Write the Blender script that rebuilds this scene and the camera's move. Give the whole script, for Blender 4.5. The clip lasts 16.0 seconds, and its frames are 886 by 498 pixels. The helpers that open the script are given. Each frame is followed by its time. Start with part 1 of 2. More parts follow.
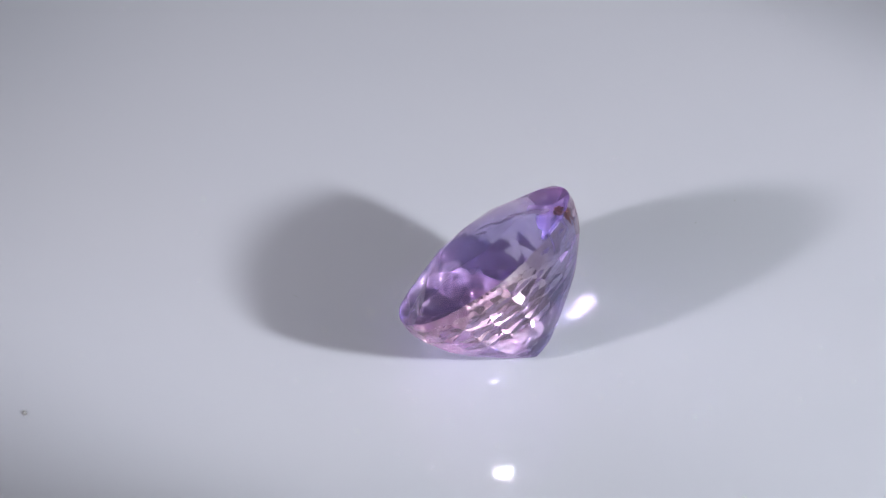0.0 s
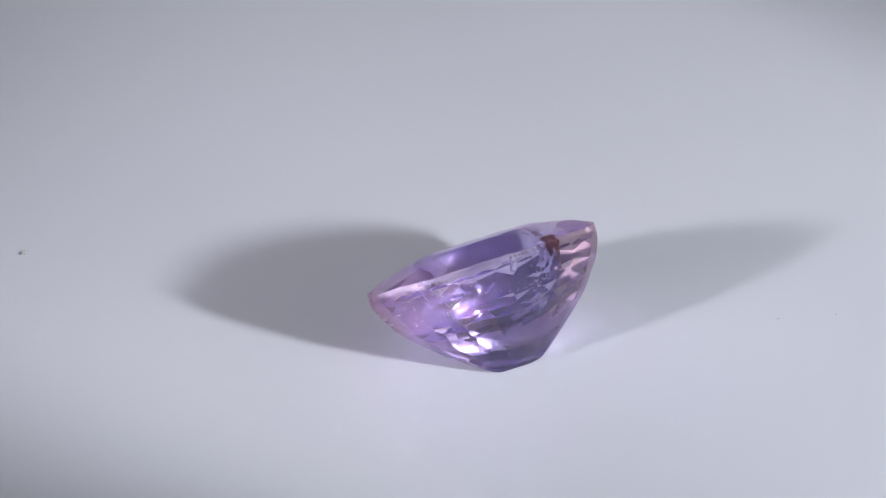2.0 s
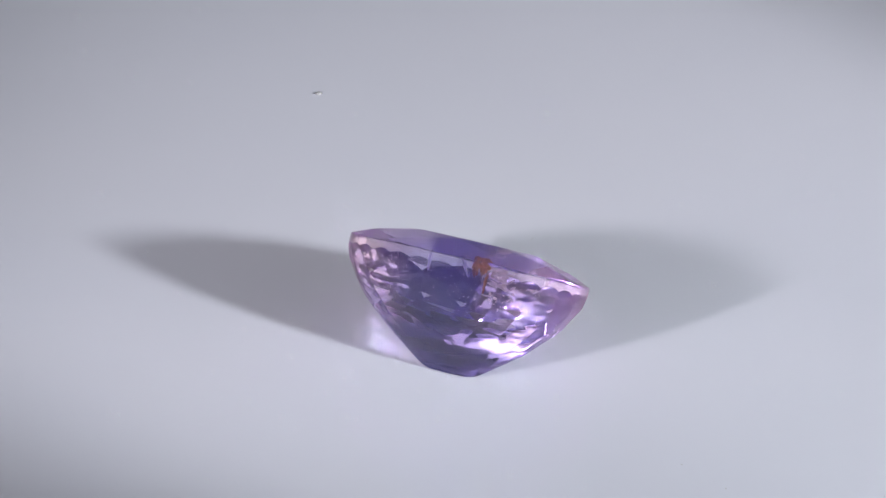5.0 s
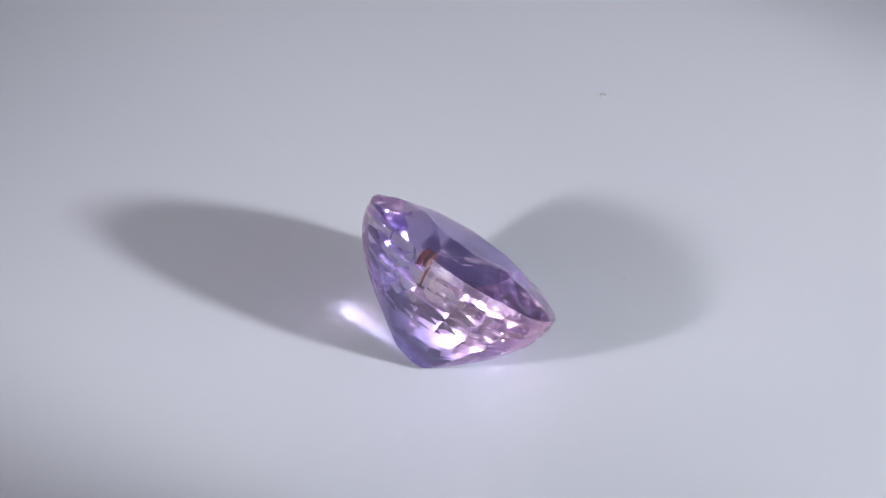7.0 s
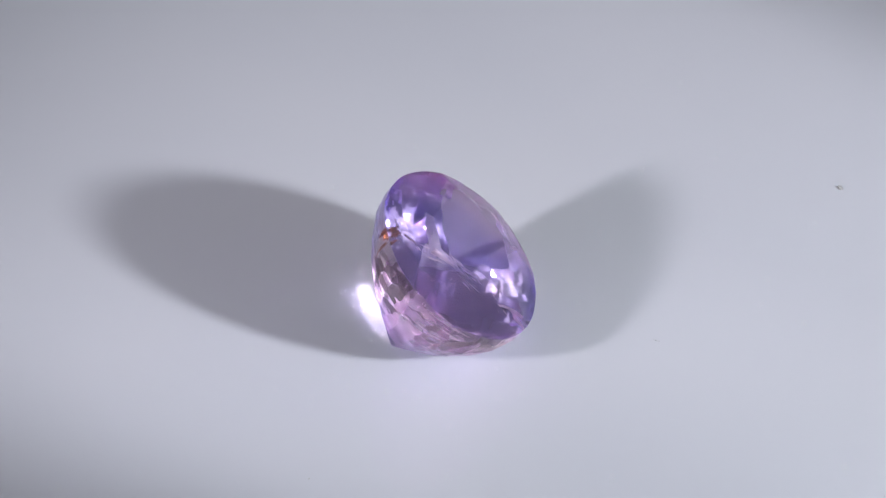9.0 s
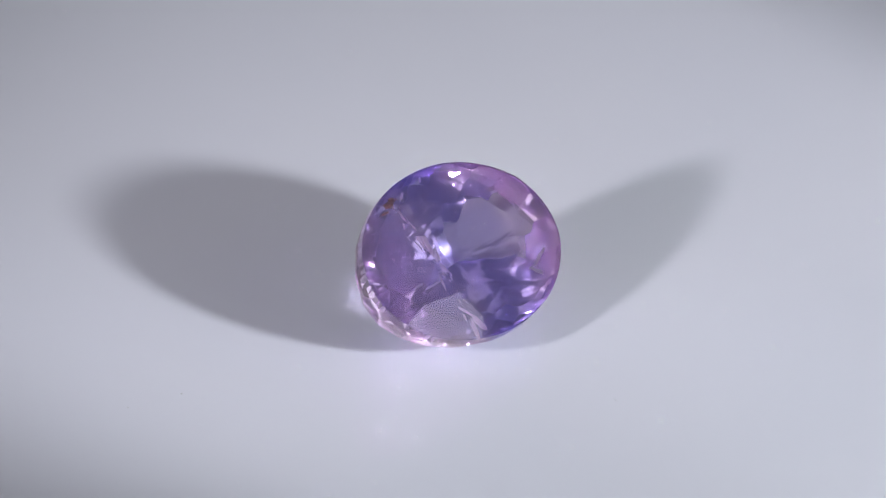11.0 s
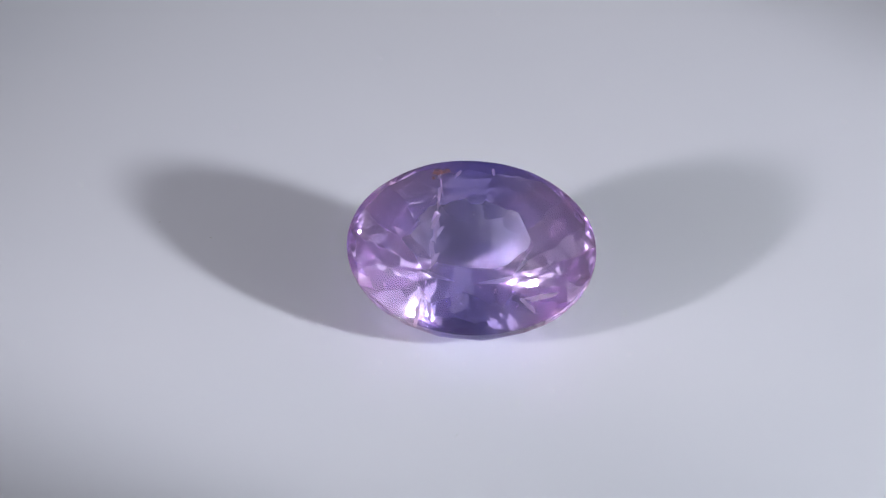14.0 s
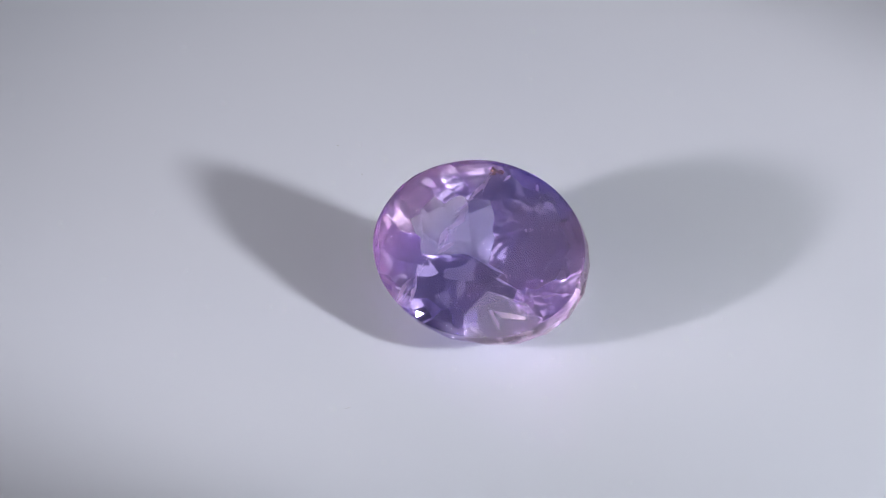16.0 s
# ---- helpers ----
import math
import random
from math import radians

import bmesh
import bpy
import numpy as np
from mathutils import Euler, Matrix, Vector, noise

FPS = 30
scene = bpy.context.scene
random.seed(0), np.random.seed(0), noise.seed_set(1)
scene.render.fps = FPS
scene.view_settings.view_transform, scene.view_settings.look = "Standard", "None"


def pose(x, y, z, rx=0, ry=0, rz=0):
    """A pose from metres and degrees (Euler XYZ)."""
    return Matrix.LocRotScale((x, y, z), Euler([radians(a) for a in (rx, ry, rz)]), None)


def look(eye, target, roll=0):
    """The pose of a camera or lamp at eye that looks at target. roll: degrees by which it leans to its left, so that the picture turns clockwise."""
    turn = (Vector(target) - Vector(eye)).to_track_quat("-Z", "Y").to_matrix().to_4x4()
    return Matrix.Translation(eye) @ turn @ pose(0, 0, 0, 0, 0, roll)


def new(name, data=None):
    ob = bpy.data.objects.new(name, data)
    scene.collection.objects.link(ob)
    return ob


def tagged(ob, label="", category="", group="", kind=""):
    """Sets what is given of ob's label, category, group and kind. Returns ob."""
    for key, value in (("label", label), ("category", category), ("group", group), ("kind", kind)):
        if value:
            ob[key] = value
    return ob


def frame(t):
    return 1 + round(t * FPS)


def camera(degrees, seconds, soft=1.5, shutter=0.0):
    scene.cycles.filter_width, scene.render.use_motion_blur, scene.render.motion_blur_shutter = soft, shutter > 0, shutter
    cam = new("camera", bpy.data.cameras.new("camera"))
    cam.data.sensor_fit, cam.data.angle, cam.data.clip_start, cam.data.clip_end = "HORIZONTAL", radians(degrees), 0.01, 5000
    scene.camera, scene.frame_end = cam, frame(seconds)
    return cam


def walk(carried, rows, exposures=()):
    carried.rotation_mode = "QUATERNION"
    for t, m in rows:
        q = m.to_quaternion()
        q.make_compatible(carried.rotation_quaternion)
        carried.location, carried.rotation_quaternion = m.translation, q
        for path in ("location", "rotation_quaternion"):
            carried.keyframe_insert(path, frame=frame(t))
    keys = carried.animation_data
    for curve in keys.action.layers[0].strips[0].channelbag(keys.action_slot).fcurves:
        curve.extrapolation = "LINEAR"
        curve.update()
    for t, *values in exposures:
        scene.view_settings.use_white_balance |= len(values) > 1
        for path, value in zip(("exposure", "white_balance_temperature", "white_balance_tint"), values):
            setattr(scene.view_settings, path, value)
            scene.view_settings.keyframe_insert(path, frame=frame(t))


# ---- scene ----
cam = camera(4.0227, 16.0, soft=1.25)
MM = 0.001
EYE = (-1.063 * MM, (5.515 - 460.02 * math.cos(radians(32.904))) * MM, 460.02 * math.sin(radians(32.904)) * MM)
AIM = (-1.063 * MM, 5.515 * MM, 0)
walk(cam, [(0, look(EYE, AIM, 1.375)), (16.0, look(EYE, AIM, 1.375))])

# light bounces many times inside the cut stone
scene.cycles.max_bounces, scene.cycles.glossy_bounces, scene.cycles.transmission_bounces = 32, 24, 24
scene.cycles.blur_glossy, scene.cycles.sample_clamp_indirect = 0.0, 0.0

# ---- light: two small LED lamps in front, an added dim fill overhead ----
world = bpy.data.worlds.new("world")
scene.world = world
world.use_nodes = True
world.node_tree.nodes["Background"].inputs[0].default_value = (0.02, 0.021, 0.024, 1)
world.node_tree.nodes["Background"].inputs[1].default_value = 1.0


def led(name, azimuth, elevation, distance, watts, colour, aim, angle, blend, radius, streaks=()):
    a, e = radians(azimuth), radians(elevation)
    data = bpy.data.lights.new(name, "SPOT")
    data.energy, data.color, data.spot_size, data.spot_blend = watts, colour, radians(angle), blend
    data.shadow_soft_size = radius * MM
    ob = new(name, data)
    eye = Vector((math.sin(a) * math.cos(e), -math.cos(a) * math.cos(e), math.sin(e))) * distance * MM
    ob.matrix_world = look(eye, Vector(aim) * MM)
    # wide dim disc lamp, added behind the emitter so more facets flash
    glow_disc = bpy.data.lights.new("facet_fill", "AREA")
    glow_disc.shape, glow_disc.size, glow_disc.energy, glow_disc.color = "DISK", 88 * MM, 0.023, colour
    new("facet_fill", glow_disc).matrix_world = look(eye * 1.06, Vector(aim) * MM)
    # added narrow spots for faint plate streaks: aim, cone, share of the beam
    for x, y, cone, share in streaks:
        ray = bpy.data.lights.new("added_streak", "SPOT")
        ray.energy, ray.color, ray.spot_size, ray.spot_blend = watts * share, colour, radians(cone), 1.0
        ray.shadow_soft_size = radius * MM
        new("added_streak", ray).matrix_world = look(eye, Vector((x, y, 0)) * MM)
    return ob


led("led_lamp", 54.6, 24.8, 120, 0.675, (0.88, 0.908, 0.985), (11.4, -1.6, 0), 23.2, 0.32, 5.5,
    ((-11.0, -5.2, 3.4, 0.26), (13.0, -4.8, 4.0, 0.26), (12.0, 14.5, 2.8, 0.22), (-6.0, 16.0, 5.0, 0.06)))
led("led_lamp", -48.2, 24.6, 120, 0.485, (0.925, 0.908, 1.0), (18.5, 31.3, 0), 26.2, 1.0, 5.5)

# unseen square fill, added overhead for ambient light and facet highlights
fill = bpy.data.lights.new("room_fill", "AREA")
fill.shape, fill.size, fill.energy, fill.color = "SQUARE", 0.8, 0.55, (0.92, 0.95, 1.0)
fill_ob = new("room_fill", fill)
fill_ob.matrix_world = look((0.1, -0.45, 1.58), (0.1, -0.45, 0))


# ---- materials ----
def material(name):
    m = bpy.data.materials.new(name)
    m.use_nodes = True
    m.node_tree.nodes.clear()
    return m, m.node_tree.nodes, m.node_tree.links


def mixed(nodes, links, fac, a, b):
    n = nodes.new("ShaderNodeMix")
    n.data_type = "RGBA"
    links.new(fac, n.inputs[0])
    for i, v in ((6, a), (7, b)):
        if isinstance(v, tuple):
            n.inputs[i].default_value = (*v, 1)
        else:
            links.new(v, n.inputs[i])
    return n.outputs[2]


def noisy(nodes, links, scale, detail=3.0, low=0.35, high=0.65):
    co = nodes.new("ShaderNodeTexCoord")
    n = nodes.new("ShaderNodeTexNoise")
    n.inputs["Scale"].default_value, n.inputs["Detail"].default_value = scale, detail
    links.new(co.outputs["Object"], n.inputs["Vector"])
    r = nodes.new("ShaderNodeMapRange")
    r.inputs[1].default_value, r.inputs[2].default_value = low, high
    links.new(n.outputs["Fac"], r.inputs[0])
    return r.outputs[0]


def paint(name, a, b, scale, rough, bump=0.0, bump_scale=0.0, coat=0.0, metal=0.0):
    m, nodes, links = material(name)
    p = nodes.new("ShaderNodeBsdfPrincipled")
    links.new(mixed(nodes, links, noisy(nodes, links, scale), a, b), p.inputs["Base Color"])
    p.inputs["Roughness"].default_value, p.inputs["Metallic"].default_value = rough, metal
    p.inputs["Coat Weight"].default_value = coat
    if bump:
        k = nodes.new("ShaderNodeBump")
        k.inputs["Strength"].default_value, k.inputs["Distance"].default_value = bump, 0.0001
        links.new(noisy(nodes, links, bump_scale, 4.0, 0.0, 1.0), k.inputs["Height"])
        links.new(k.outputs[0], p.inputs["Normal"])
    out = nodes.new("ShaderNodeOutputMaterial")
    links.new(p.outputs[0], out.inputs[0])
    return m


WHITE = paint("white_acrylic", (0.70, 0.71, 0.765), (0.72, 0.725, 0.775), 60, 0.003)
WALL = paint("grey_wall_paint", (0.72, 0.72, 0.73), (0.77, 0.77, 0.78), 3, 0.8, 0.1, 60)
WOOD = paint("dark_table_laminate", (0.10, 0.09, 0.085), (0.14, 0.125, 0.11), 14, 0.5, 0.1, 300)
STAIN = paint("rusty_inclusion", (0.20, 0.06, 0.02), (0.45, 0.20, 0.08), 4000, 0.6, 0.4, 9000)
FEATHER = paint("pale_inclusion", (0.75, 0.72, 0.82), (0.85, 0.80, 0.85), 4000, 0.4)
DUST = paint("grey_dust", (0.38, 0.38, 0.37), (0.47, 0.46, 0.45), 5000, 0.9)
PALE_DUST = paint("pale_dust", (0.52, 0.52, 0.53), (0.60, 0.60, 0.60), 5000, 0.9)


def gem_glass(name):
    """Pale violet crystal with blue and pink growth zones."""
    m, nodes, links = material(name)
    # blue growth band across the middle of the stone
    co, axes = nodes.new("ShaderNodeTexCoord"), nodes.new("ShaderNodeSeparateXYZ")
    links.new(co.outputs["Object"], axes.inputs[0])
    off, wide, waver, add = (nodes.new("ShaderNodeMath") for _ in range(4))
    off.operation, wide.operation, waver.operation, add.operation = "SUBTRACT", "ABSOLUTE", "MULTIPLY", "ADD"
    links.new(axes.outputs[0], off.inputs[0])
    off.inputs[1].default_value = 0.0002
    links.new(off.outputs[0], wide.inputs[0])
    links.new(noisy(nodes, links, 420, 1.5, 0.3, 0.7), waver.inputs[0])
    waver.inputs[1].default_value = 0.0018
    links.new(wide.outputs[0], add.inputs[0])
    links.new(waver.outputs[0], add.inputs[1])
    band = nodes.new("ShaderNodeMapRange")
    band.interpolation_type = "SMOOTHSTEP"
    for i, v in ((1, 0.0014), (2, 0.0030), (3, 1.0), (4, 0.0)):
        band.inputs[i].default_value = v
    links.new(add.outputs[0], band.inputs[0])
    # and the blue gathers towards the point of the pavilion
    deep, both = nodes.new("ShaderNodeMapRange"), nodes.new("ShaderNodeMath")
    deep.interpolation_type = "SMOOTHSTEP"
    for i, v in ((1, -0.0008), (2, -0.0030), (3, 0.0), (4, 0.8)):
        deep.inputs[i].default_value = v
    links.new(axes.outputs[2], deep.inputs[0])
    both.operation = "MAXIMUM"
    links.new(band.outputs[0], both.inputs[0])
    links.new(deep.outputs[0], both.inputs[1])
    # milky blue layer under the crown
    crown = nodes.new("ShaderNodeMapRange")
    crown.interpolation_type = "SMOOTHSTEP"
    crown.inputs[1].default_value, crown.inputs[2].default_value = -0.0003, 0.0003
    links.new(axes.outputs[2], crown.inputs[0])
    below, zoned = nodes.new("ShaderNodeMapRange"), nodes.new("ShaderNodeMath")
    below.inputs[3].default_value, below.inputs[4].default_value = 1.0, 0.5
    links.new(crown.outputs[0], below.inputs[0])
    zoned.operation = "MULTIPLY"
    links.new(both.outputs[0], zoned.inputs[0])
    links.new(below.outputs[0], zoned.inputs[1])
    zone = zoned.outputs[0]
    dense = nodes.new("ShaderNodeMapRange")
    dense.inputs[3].default_value, dense.inputs[4].default_value = 0.058, 0.108
    links.new(crown.outputs[0], dense.inputs[0])
    haze = noisy(nodes, links, 900, 2.0, 0.35, 0.7)
    pink = mixed(nodes, links, haze, (1.0, 0.912, 0.937), (1.0, 0.887, 0.922))
    lilac = mixed(nodes, links, crown.outputs[0], pink, (0.99, 0.915, 0.975))
    tint = mixed(nodes, links, zone, lilac, (0.79, 0.755, 0.955))
    polish = nodes.new("ShaderNodeBump")
    polish.inputs["Strength"].default_value, polish.inputs["Distance"].default_value = 0.02, 0.00002
    links.new(noisy(nodes, links, 1500, 2.0, 0.0, 1.0), polish.inputs["Height"])
    g = nodes.new("ShaderNodeBsdfGlass")
    g.inputs["Roughness"].default_value, g.inputs["IOR"].default_value = 0.0, 1.765
    links.new(tint, g.inputs["Color"])
    links.new(polish.outputs[0], g.inputs["Normal"])
    # the finest silk throws a narrow glow round every sparkle
    soft, crystal = nodes.new("ShaderNodeBsdfGlass"), nodes.new("ShaderNodeMixShader")
    soft.inputs["Roughness"].default_value, soft.inputs["IOR"].default_value = 0.22, 1.765
    links.new(tint, soft.inputs["Color"])
    crystal.inputs[0].default_value = 0.085
    links.new(g.outputs[0], crystal.inputs[1])
    links.new(soft.outputs[0], crystal.inputs[2])
    # fine silk in the crystal scatters a little of the light
    silk_colour = mixed(nodes, links, zone, mixed(nodes, links, crown.outputs[0], (1.0, 0.66, 0.80), (0.80, 0.68, 1.0)), (0.33, 0.355, 0.97))
    back, front = nodes.new("ShaderNodeBsdfTranslucent"), nodes.new("ShaderNodeBsdfDiffuse")
    silk, whole = nodes.new("ShaderNodeMixShader"), nodes.new("ShaderNodeMixShader")
    silk.inputs[0].default_value = 0.35
    links.new(dense.outputs[0], whole.inputs[0])
    for n in (back, front):
        links.new(silk_colour, n.inputs["Color"])
    links.new(back.outputs[0], silk.inputs[1])
    links.new(front.outputs[0], silk.inputs[2])
    links.new(crystal.outputs[0], whole.inputs[1])
    links.new(silk.outputs[0], whole.inputs[2])
    out = nodes.new("ShaderNodeOutputMaterial")
    links.new(whole.outputs[0], out.inputs[0])
    return m


GEM = gem_glass("violet_crystal")


# ---- mesh helpers ----
def part(name, bm, mat, parent=None, label=""):
    me = bpy.data.meshes.new(name)
    bm.to_mesh(me)
    bm.free()
    me.materials.append(mat)
    ob = new(name, me)
    ob.parent = parent
    if label:
        ob["label"] = label
    return ob


def box(lo, hi):
    bm = bmesh.new()
    bmesh.ops.create_cube(bm, size=1)
    for v in bm.verts:
        v.co = Vector([lo[i] + (v.co[i] + 0.5) * (hi[i] - lo[i]) for i in range(3)])
    return bm


def disc(radius, z0, z1, bevel, n=160):
    """A round plate with a rounded edge."""
    rings = [(radius - bevel, z0), (radius, z0 + bevel)]
    rings += [(radius - bevel + bevel * math.cos(a), z1 - bevel + bevel * math.sin(a)) for a in np.linspace(0, math.pi / 2, 6)]
    bm = bmesh.new()
    loops = [[bm.verts.new((r * math.cos(2 * math.pi * k / n), r * math.sin(2 * math.pi * k / n), z)) for k in range(n)] for r, z in rings]
    for a, b in zip(loops, loops[1:]):
        for k in range(n):
            bm.faces.new((a[k], a[(k + 1) % n], b[(k + 1) % n], b[k]))
    bm.faces.new(loops[-1])
    bm.faces.new(loops[0][::-1])
    return bm


# ---- the room ----
def room():
    h, t = 1.6, 0.05
    walls = (("wall_north", (-1.5, 1.5, -0.76), (1.5, 1.55, h)), ("wall_south", (-1.5, -1.55, -0.76), (1.5, -1.5, h)),
             ("wall_east", (1.5, -1.55, -0.76), (1.55, 1.55, h)), ("wall_west", (-1.55, -1.55, -0.76), (-1.5, 1.55, h)))
    for name, lo, hi in walls:
        tagged(part(name, box(lo, hi), WALL), "plain grey painted room wall", "wall", kind="structure")
    tagged(part("floor", box((-1.55, -1.55, -0.81), (1.55, 1.55, -0.76)), WOOD), "dark room floor under the table", "floor", kind="structure")
    tagged(part("ceiling", box((-1.55, -1.55, h), (1.55, 1.55, h + t)), WALL), "plain grey painted room ceiling", "ceiling", kind="structure")


room()


def table():
    ob = new("table")
    part("tabletop", box((-0.6, -0.4, -0.04), (0.6, 0.4, -0.012)), WOOD, ob)
    for sx in (-1, 1):
        for sy in (-1, 1):
            x, y = 0.55 * sx, 0.35 * sy
            part("leg", box((x - 0.025, y - 0.025, -0.76), (x + 0.025, y + 0.025, -0.04)), WOOD, ob)
    return tagged(ob, "dark laminate table carrying the white turntable", "table")


table()


def turntable():
    ob = new("turntable")
    part("base", disc(0.035, -0.012, -0.007, 0.001, 96), WALL, ob, "grey turntable base")
    part("plate", disc(0.075, -0.007, 0.0, 0.0015), WHITE, ob)
    return tagged(ob, "glossy white round turntable plate, slowly turning", "turntable")


TURNTABLE = turntable()

# ---- the gemstone: oval, brilliant crown, stepped pavilion (millimetres, scaled to metres) ----
A, B = 4.5, 3.376
CROWN, TABLE_RATIO, GIRDLE = 0.75, 0.51, 0.15
DEPTH, BULGE, KEEL_X, KEEL_Y, SHIFT = 3.91, 1.6855, 0.9065, 0.059, (-0.192, 0.01)


def pavilion_point(s, th):
    f = 1 - s ** BULGE
    return Vector(((A * f + KEEL_X * (1 - f)) * math.cos(th) + SHIFT[0] * (1 - f),
                   (B * f + KEEL_Y * (1 - f)) * math.sin(th) + SHIFT[1] * (1 - f), -GIRDLE - DEPTH * s))


def gem_planes():
    """Facet planes as (point, outward normal)."""
    rng = random.Random(3)
    planes = [(Vector((0, 0, CROWN)), Vector((0, 0, 1)))]

    def crown(deg, r, z, slope):
        # a plane of the round stone, stretched to the oval
        a = radians(deg)
        n = Vector((math.cos(a) * slope / A, math.sin(a) * slope / B, 1.0)).normalized()
        planes.append((Vector((A * r * math.cos(a), B * r * math.sin(a), z)), n))

    slope = CROWN / (1 - TABLE_RATIO)
    for k in range(8):
        crown(45 * k, 1.0, 0.04, slope)
        crown(45 * k + 22.5, TABLE_RATIO * math.cos(radians(22.5)), CROWN, slope * 0.62)
        for d in (-11.25, 11.25):
            crown(45 * k + 22.5 + d, 1.0, 0.06, slope * 1.22)
    rows = (0.05, 0.16, 0.27, 0.385, 0.50, 0.615, 0.73, 0.84, 0.94)
    for i, s in enumerate(rows):
        count = 32 if i == 0 else 20
        for k in range(count):
            th = 2 * math.pi * k / count
            p = pavilion_point(s, th)
            du = pavilion_point(s, th + 0.01) - pavilion_point(s, th - 0.01)
            dv = pavilion_point(s + 0.01, th) - pavilion_point(s - 0.01, th)
            n = dv.cross(du).normalized()
            if n.dot(Vector((p.x, p.y, -1))) < 0:
                n.negate()
            # hand cutting leaves every facet a little off, more to the sides than along its row
            free = 0.3 if i == 0 else 1.0
            n = (n + free * (du.normalized() * rng.uniform(-0.06, 0.06) + dv.normalized() * rng.uniform(-0.02, 0.02))).normalized()
            planes.append((p - n * (0.02 if i else 0.0), n))
    planes.append((Vector((0, 0, -GIRDLE - DEPTH + 0.01)), Vector((0.02, -0.03, -1)).normalized()))
    return planes


def gemstone():
    bm = bmesh.new()
    n = 96
    rings = [[bm.verts.new((A * math.cos(2 * math.pi * k / n), B * math.sin(2 * math.pi * k / n), z)) for k in range(n)] for z in (-6, 2)]
    for k in range(n):
        bm.faces.new((rings[0][k], rings[0][(k + 1) % n], rings[1][(k + 1) % n], rings[1][k]))
    bm.faces.new(rings[1])
    bm.faces.new(rings[0][::-1])
    for p, nrm in gem_planes():
        cut = bmesh.ops.bisect_plane(bm, geom=bm.verts[:] + bm.edges[:] + bm.faces[:], dist=1e-5, plane_co=p, plane_no=nrm, clear_outer=True)
        rim = [e for e in cut["geom_cut"] if isinstance(e, bmesh.types.BMEdge)]
        if len(rim) > 2:
            bmesh.ops.contextual_create(bm, geom=rim)
    bmesh.ops.remove_doubles(bm, verts=bm.verts[:], dist=0.035)
    bmesh.ops.dissolve_degenerate(bm, dist=0.01, edges=bm.edges[:])
    bmesh.ops.recalc_face_normals(bm, faces=bm.faces)
    # slightly abraded facet edges
    sharp = [e for e in bm.edges if len(e.link_faces) == 2 and e.calc_face_angle() > radians(2.5)]
    bmesh.ops.bevel(bm, geom=sharp, offset=0.010, offset_type="OFFSET", segments=1, profile=0.5, affect="EDGES", clamp_overlap=True)
    bmesh.ops.recalc_face_normals(bm, faces=bm.faces)
    ob = new("gemstone")

    def kind(f):
        z = f.normal.z
        return "table_facet" if z > 0.9995 else "crown" if z > 0.04 else "girdle" if z > -0.04 else "pavilion"

    for name, label in (("table_facet", "flat polished violet table facet"), ("crown", "ring of bevelled violet crown facets"),
                        ("girdle", "thin rounded girdle band"), ("pavilion", "rows of stepped violet pavilion facets")):
        piece = bm.copy()
        bmesh.ops.delete(piece, geom=[f for f in piece.faces if kind(f) != name], context="FACES")
        for v in piece.verts:
            v.co *= MM
        part(name, piece, GEM, ob, label)
    low = [v.co.copy() for v in bm.verts]
    bm.free()
    return tagged(ob, "faceted oval violet sapphire gemstone lying tilted on the plate", "gemstone"), low


GEMSTONE, GEM_VERTS = gemstone()
REST = pose(0, 0, 0, 0, 0.149, 0) @ pose(0, 0, 0, 35.533)
LIFT = -min((REST @ v).z for v in GEM_VERTS)
GEM_SEAT = Matrix.Translation((-0.0835 * MM, 0.46 * MM, LIFT * MM)) @ REST


def lump(name, at, size, mat, parent, seed, label="", rough=0.5):
    """A small irregular grain."""
    bm = bmesh.new()
    bmesh.ops.create_icosphere(bm, subdivisions=3, radius=1)
    for v in bm.verts:
        k = 1 + rough * noise.noise(v.co * 1.7 + Vector((seed * 7.3, seed, 0)))
        v.co = Vector((v.co.x * k * size[0] + at[0], v.co.y * k * size[1] + at[1], v.co.z * k * size[2] + at[2])) * MM
    return part(name, bm, mat, parent, label)


lump("inclusion", (-1.43, 2.72, -0.10), (0.16, 0.11, 0.17), STAIN, GEMSTONE, 1, "rusty brown inclusion near the girdle", 0.9)
lump("inclusion", (-1.16, 2.78, -0.18), (0.10, 0.08, 0.26), STAIN, GEMSTONE, 2, "rusty brown inclusion near the girdle", 0.9)
lump("inclusion", (-1.52, 2.5, -0.62), (0.05, 0.05, 0.3), STAIN, GEMSTONE, 3, "rusty brown inclusion near the girdle", 0.9)


def feather(at, size, turn, seed):
    """A thin healed crack inside the stone."""
    bm = bmesh.new()
    bmesh.ops.create_icosphere(bm, subdivisions=3, radius=1)
    m = pose(*at, *turn)
    for v in bm.verts:
        k = 1 + 0.8 * noise.noise(v.co * 1.5 + Vector((seed * 3.1, 0, seed)))
        w = 0.06 * noise.noise(v.co * 2.5 + Vector((0, seed, 0)))
        v.co = (m @ Vector((v.co.x * size[0] * k, v.co.y * size[1] * k, v.co.z * 0.008 + w))) * MM
    part("feather", bm, FEATHER, GEMSTONE, "pale crack inside the crystal")


for at, size, turn, seed in (((2.6, -1.5, -0.5), (0.55, 0.12), (70, 10, 20), 1), ((2.2, -1.9, -0.45), (0.35, 0.08), (40, 30, -35), 2),
                             ((0.5, 2.9, -0.3), (0.05, 0.3), (60, 0, 10), 3), ((-0.75, 2.7, -0.2), (0.05, 0.3), (50, 10, -20), 4)):
    feather(at, size, turn, seed)


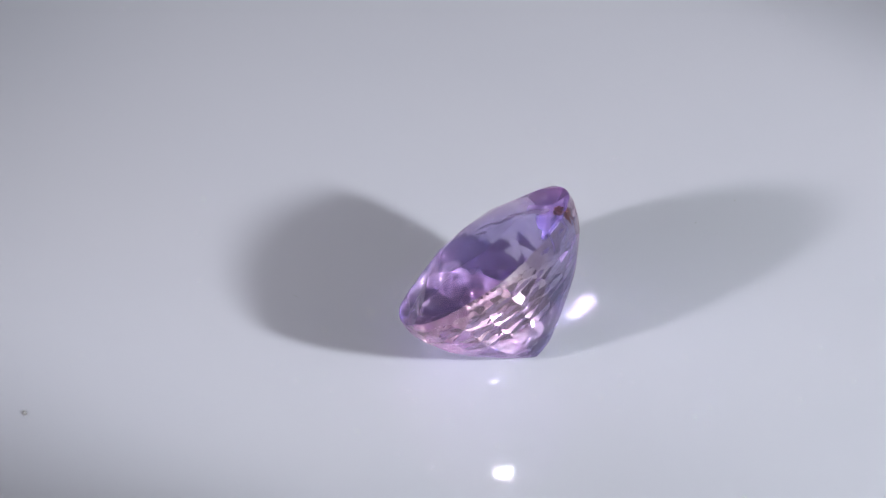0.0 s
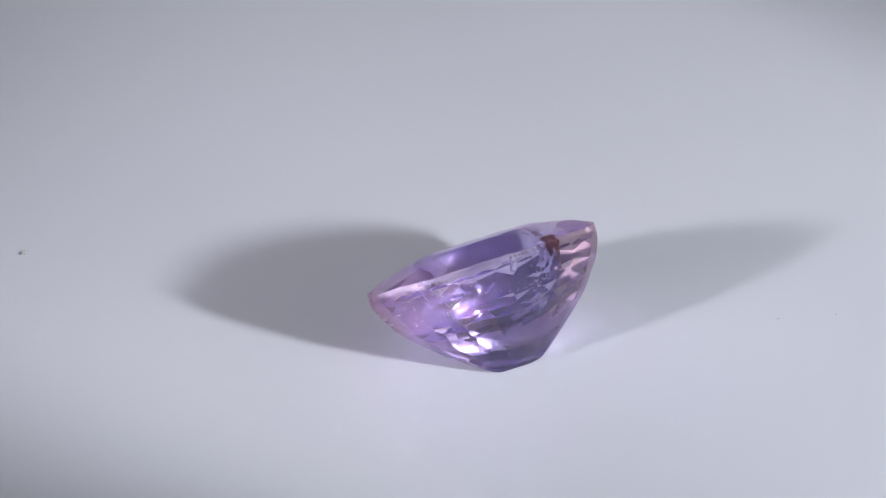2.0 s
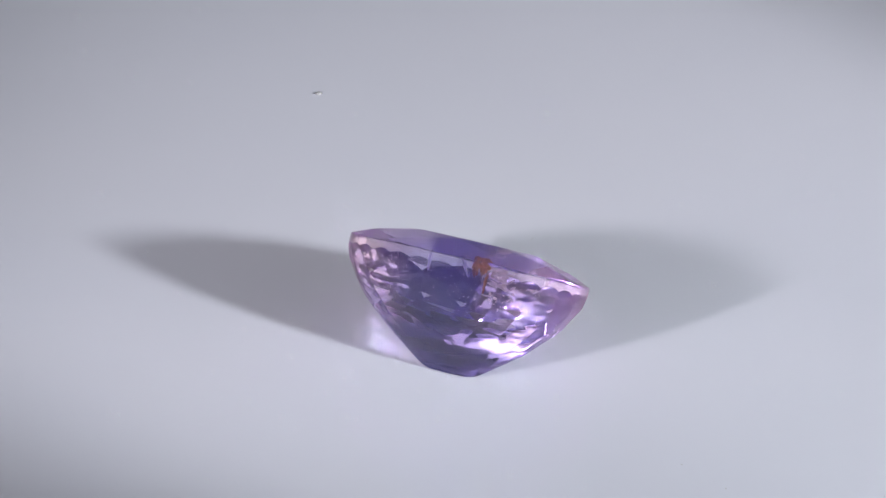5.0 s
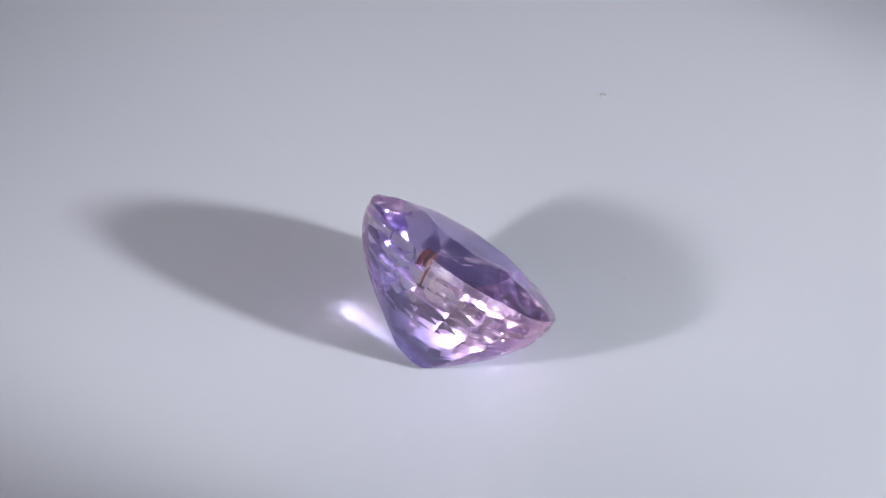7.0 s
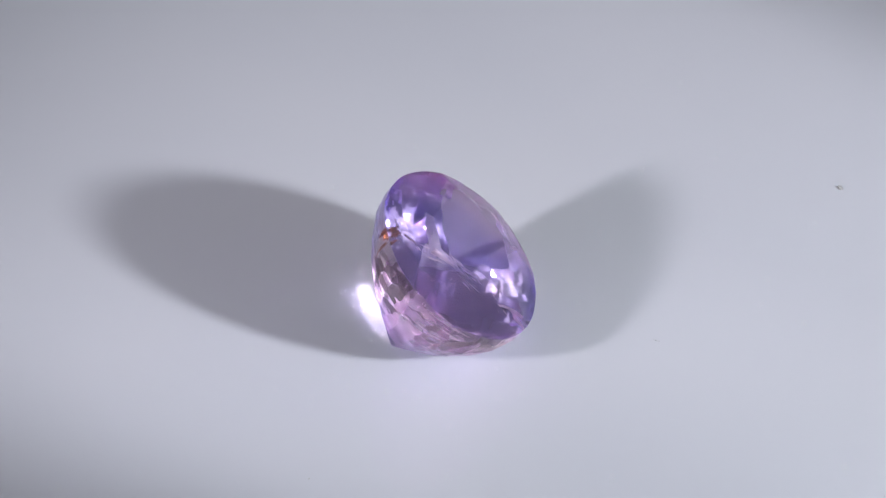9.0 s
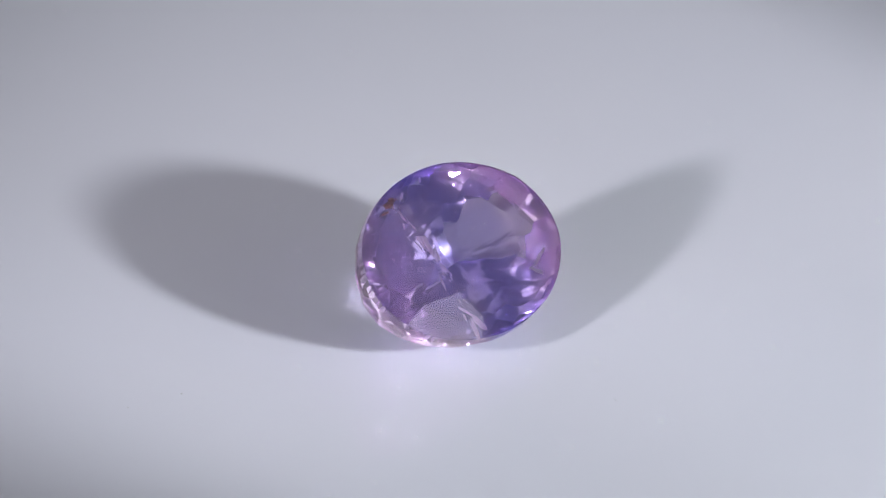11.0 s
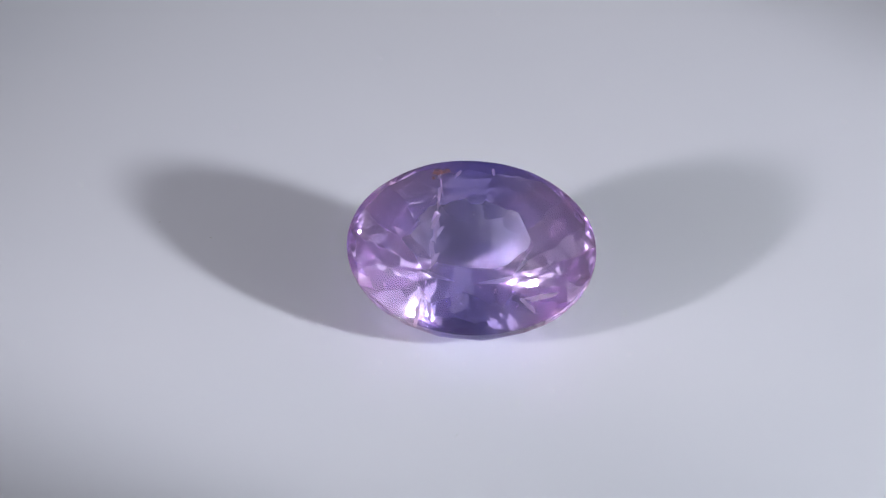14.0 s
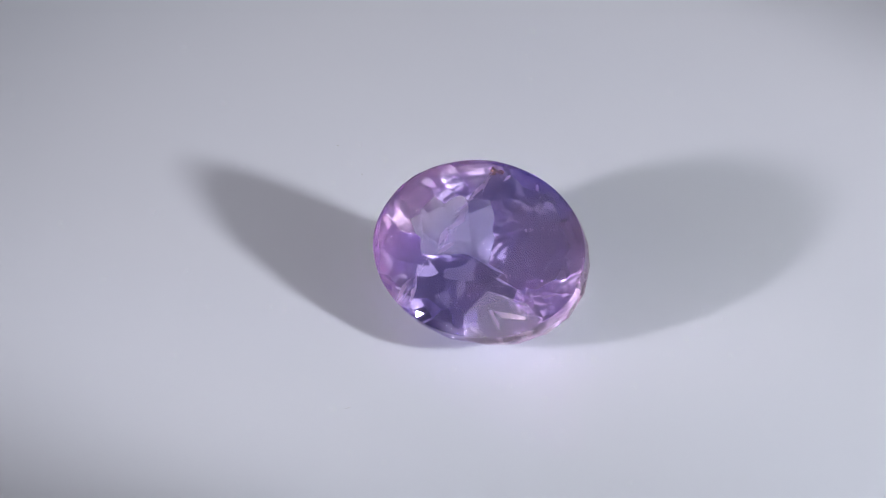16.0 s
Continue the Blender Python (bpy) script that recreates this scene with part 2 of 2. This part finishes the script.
def crack():
    """A healed fracture across the stone: wispy flakes along one rough sheet."""
    bm = bmesh.new()
    rng = random.Random(11)
    for i in range(36):
        y = rng.uniform(-2.75, 1.0) if i % 6 else rng.uniform(1.0, 2.6)
        x = -1.35 + 0.22 * noise.noise(Vector((0, y * 1.1, 3.7))) + rng.gauss(0, 0.06) - (0.3 * rng.random() if y < -1.6 else 0)
        f = math.hypot(x / A, y / B)
        s = max(0.02, 1 - f) ** (1 / BULGE)
        z = -0.08 - 0.3 * DEPTH * s * rng.random() ** 2
        size = rng.choice((0.05, 0.08, 0.13, 0.2))
        m = pose(x, y, z, rng.uniform(0, 180), rng.gauss(0, 14), rng.gauss(90, 16))
        at = len(bm.verts)
        bmesh.ops.create_icosphere(bm, subdivisions=2, radius=1)
        bm.verts.ensure_lookup_table()
        for v in bm.verts[at:]:
            k = 1 + 0.9 * noise.noise(v.co * 1.6 + Vector((i * 3.1, 0, i)))
            v.co = (m @ Vector((v.co.x * size * 1.8 * k, v.co.z * 0.006, v.co.y * size * 0.45 * k))) * MM
    tagged(part("fracture", bm, FEATHER, GEMSTONE, "wispy whitish fracture across the crystal"), kind="stuff")


crack()


def pinpoints():
    """Fine mineral dust through the stone."""
    bm = bmesh.new()
    rng = random.Random(5)
    for _ in range(140):
        r, a = math.sqrt(rng.random()) * 0.8, rng.uniform(0, 2 * math.pi)
        z = rng.uniform(-0.9, 0.5) if r < 0.6 else rng.uniform(-0.5, 0.1)
        m = Matrix.Translation(Vector((A * r * math.cos(a), B * r * math.sin(a), z)) * MM) @ Matrix.Scale(rng.uniform(0.010, 0.026) * MM, 4)
        bmesh.ops.create_icosphere(bm, subdivisions=1, radius=1, matrix=m)
    tagged(part("mineral_dust", bm, FEATHER, GEMSTONE, "fine pale mineral grains in the crystal"), kind="stuff")


pinpoints()

# ---- dust ----
def grain(size, seed, label, radius, angle, turn, mat=PALE_DUST, rough=0.5):
    ob = lump("dust_grain", (0, 0, size[2] * 0.8), size, mat, None, seed, "", rough)
    tagged(ob, label, "dust", "dust on the plate")
    return ob, radius, angle, turn


DUST_GRAINS = [
    grain((0.13, 0.08, 0.05), 4, "tiny dark dust grain on the white plate", 16.93, 200.62, 90, DUST),
    grain((0.13, 0.014, 0.010), 6, "short thin dust fibre on the white plate", 6.71, 161.47, -20, PALE_DUST, 0.3),
    grain((0.05, 0.025, 0.012), 7, "minute grey dust grain on the white plate", 11.21, 43.3, 10),
    grain((0.025, 0.05, 0.012), 8, "minute grey dust grain on the white plate", 13.34, 43.96, 0),
]


# ---- what turns ----
def spin(t):
    return 18.2358 * t - 0.0116 * t * (16 - t)


def motions():
    times = [0.5 * k for k in range(33)]
    walk(TURNTABLE, [(t, pose(0, 0, 0, 0, 0, -spin(t))) for t in times])
    walk(GEMSTONE, [(t, pose(0, 0, 0, 0, 0, -110.374 - spin(t)) @ GEM_SEAT) for t in times])
    for grain, radius, angle, turn in DUST_GRAINS:
        walk(grain, [(t, pose(0, 0, 0, 0, 0, angle - spin(t)) @ pose(radius * MM, 0, 0, 0, 0, turn)) for t in times])


motions()
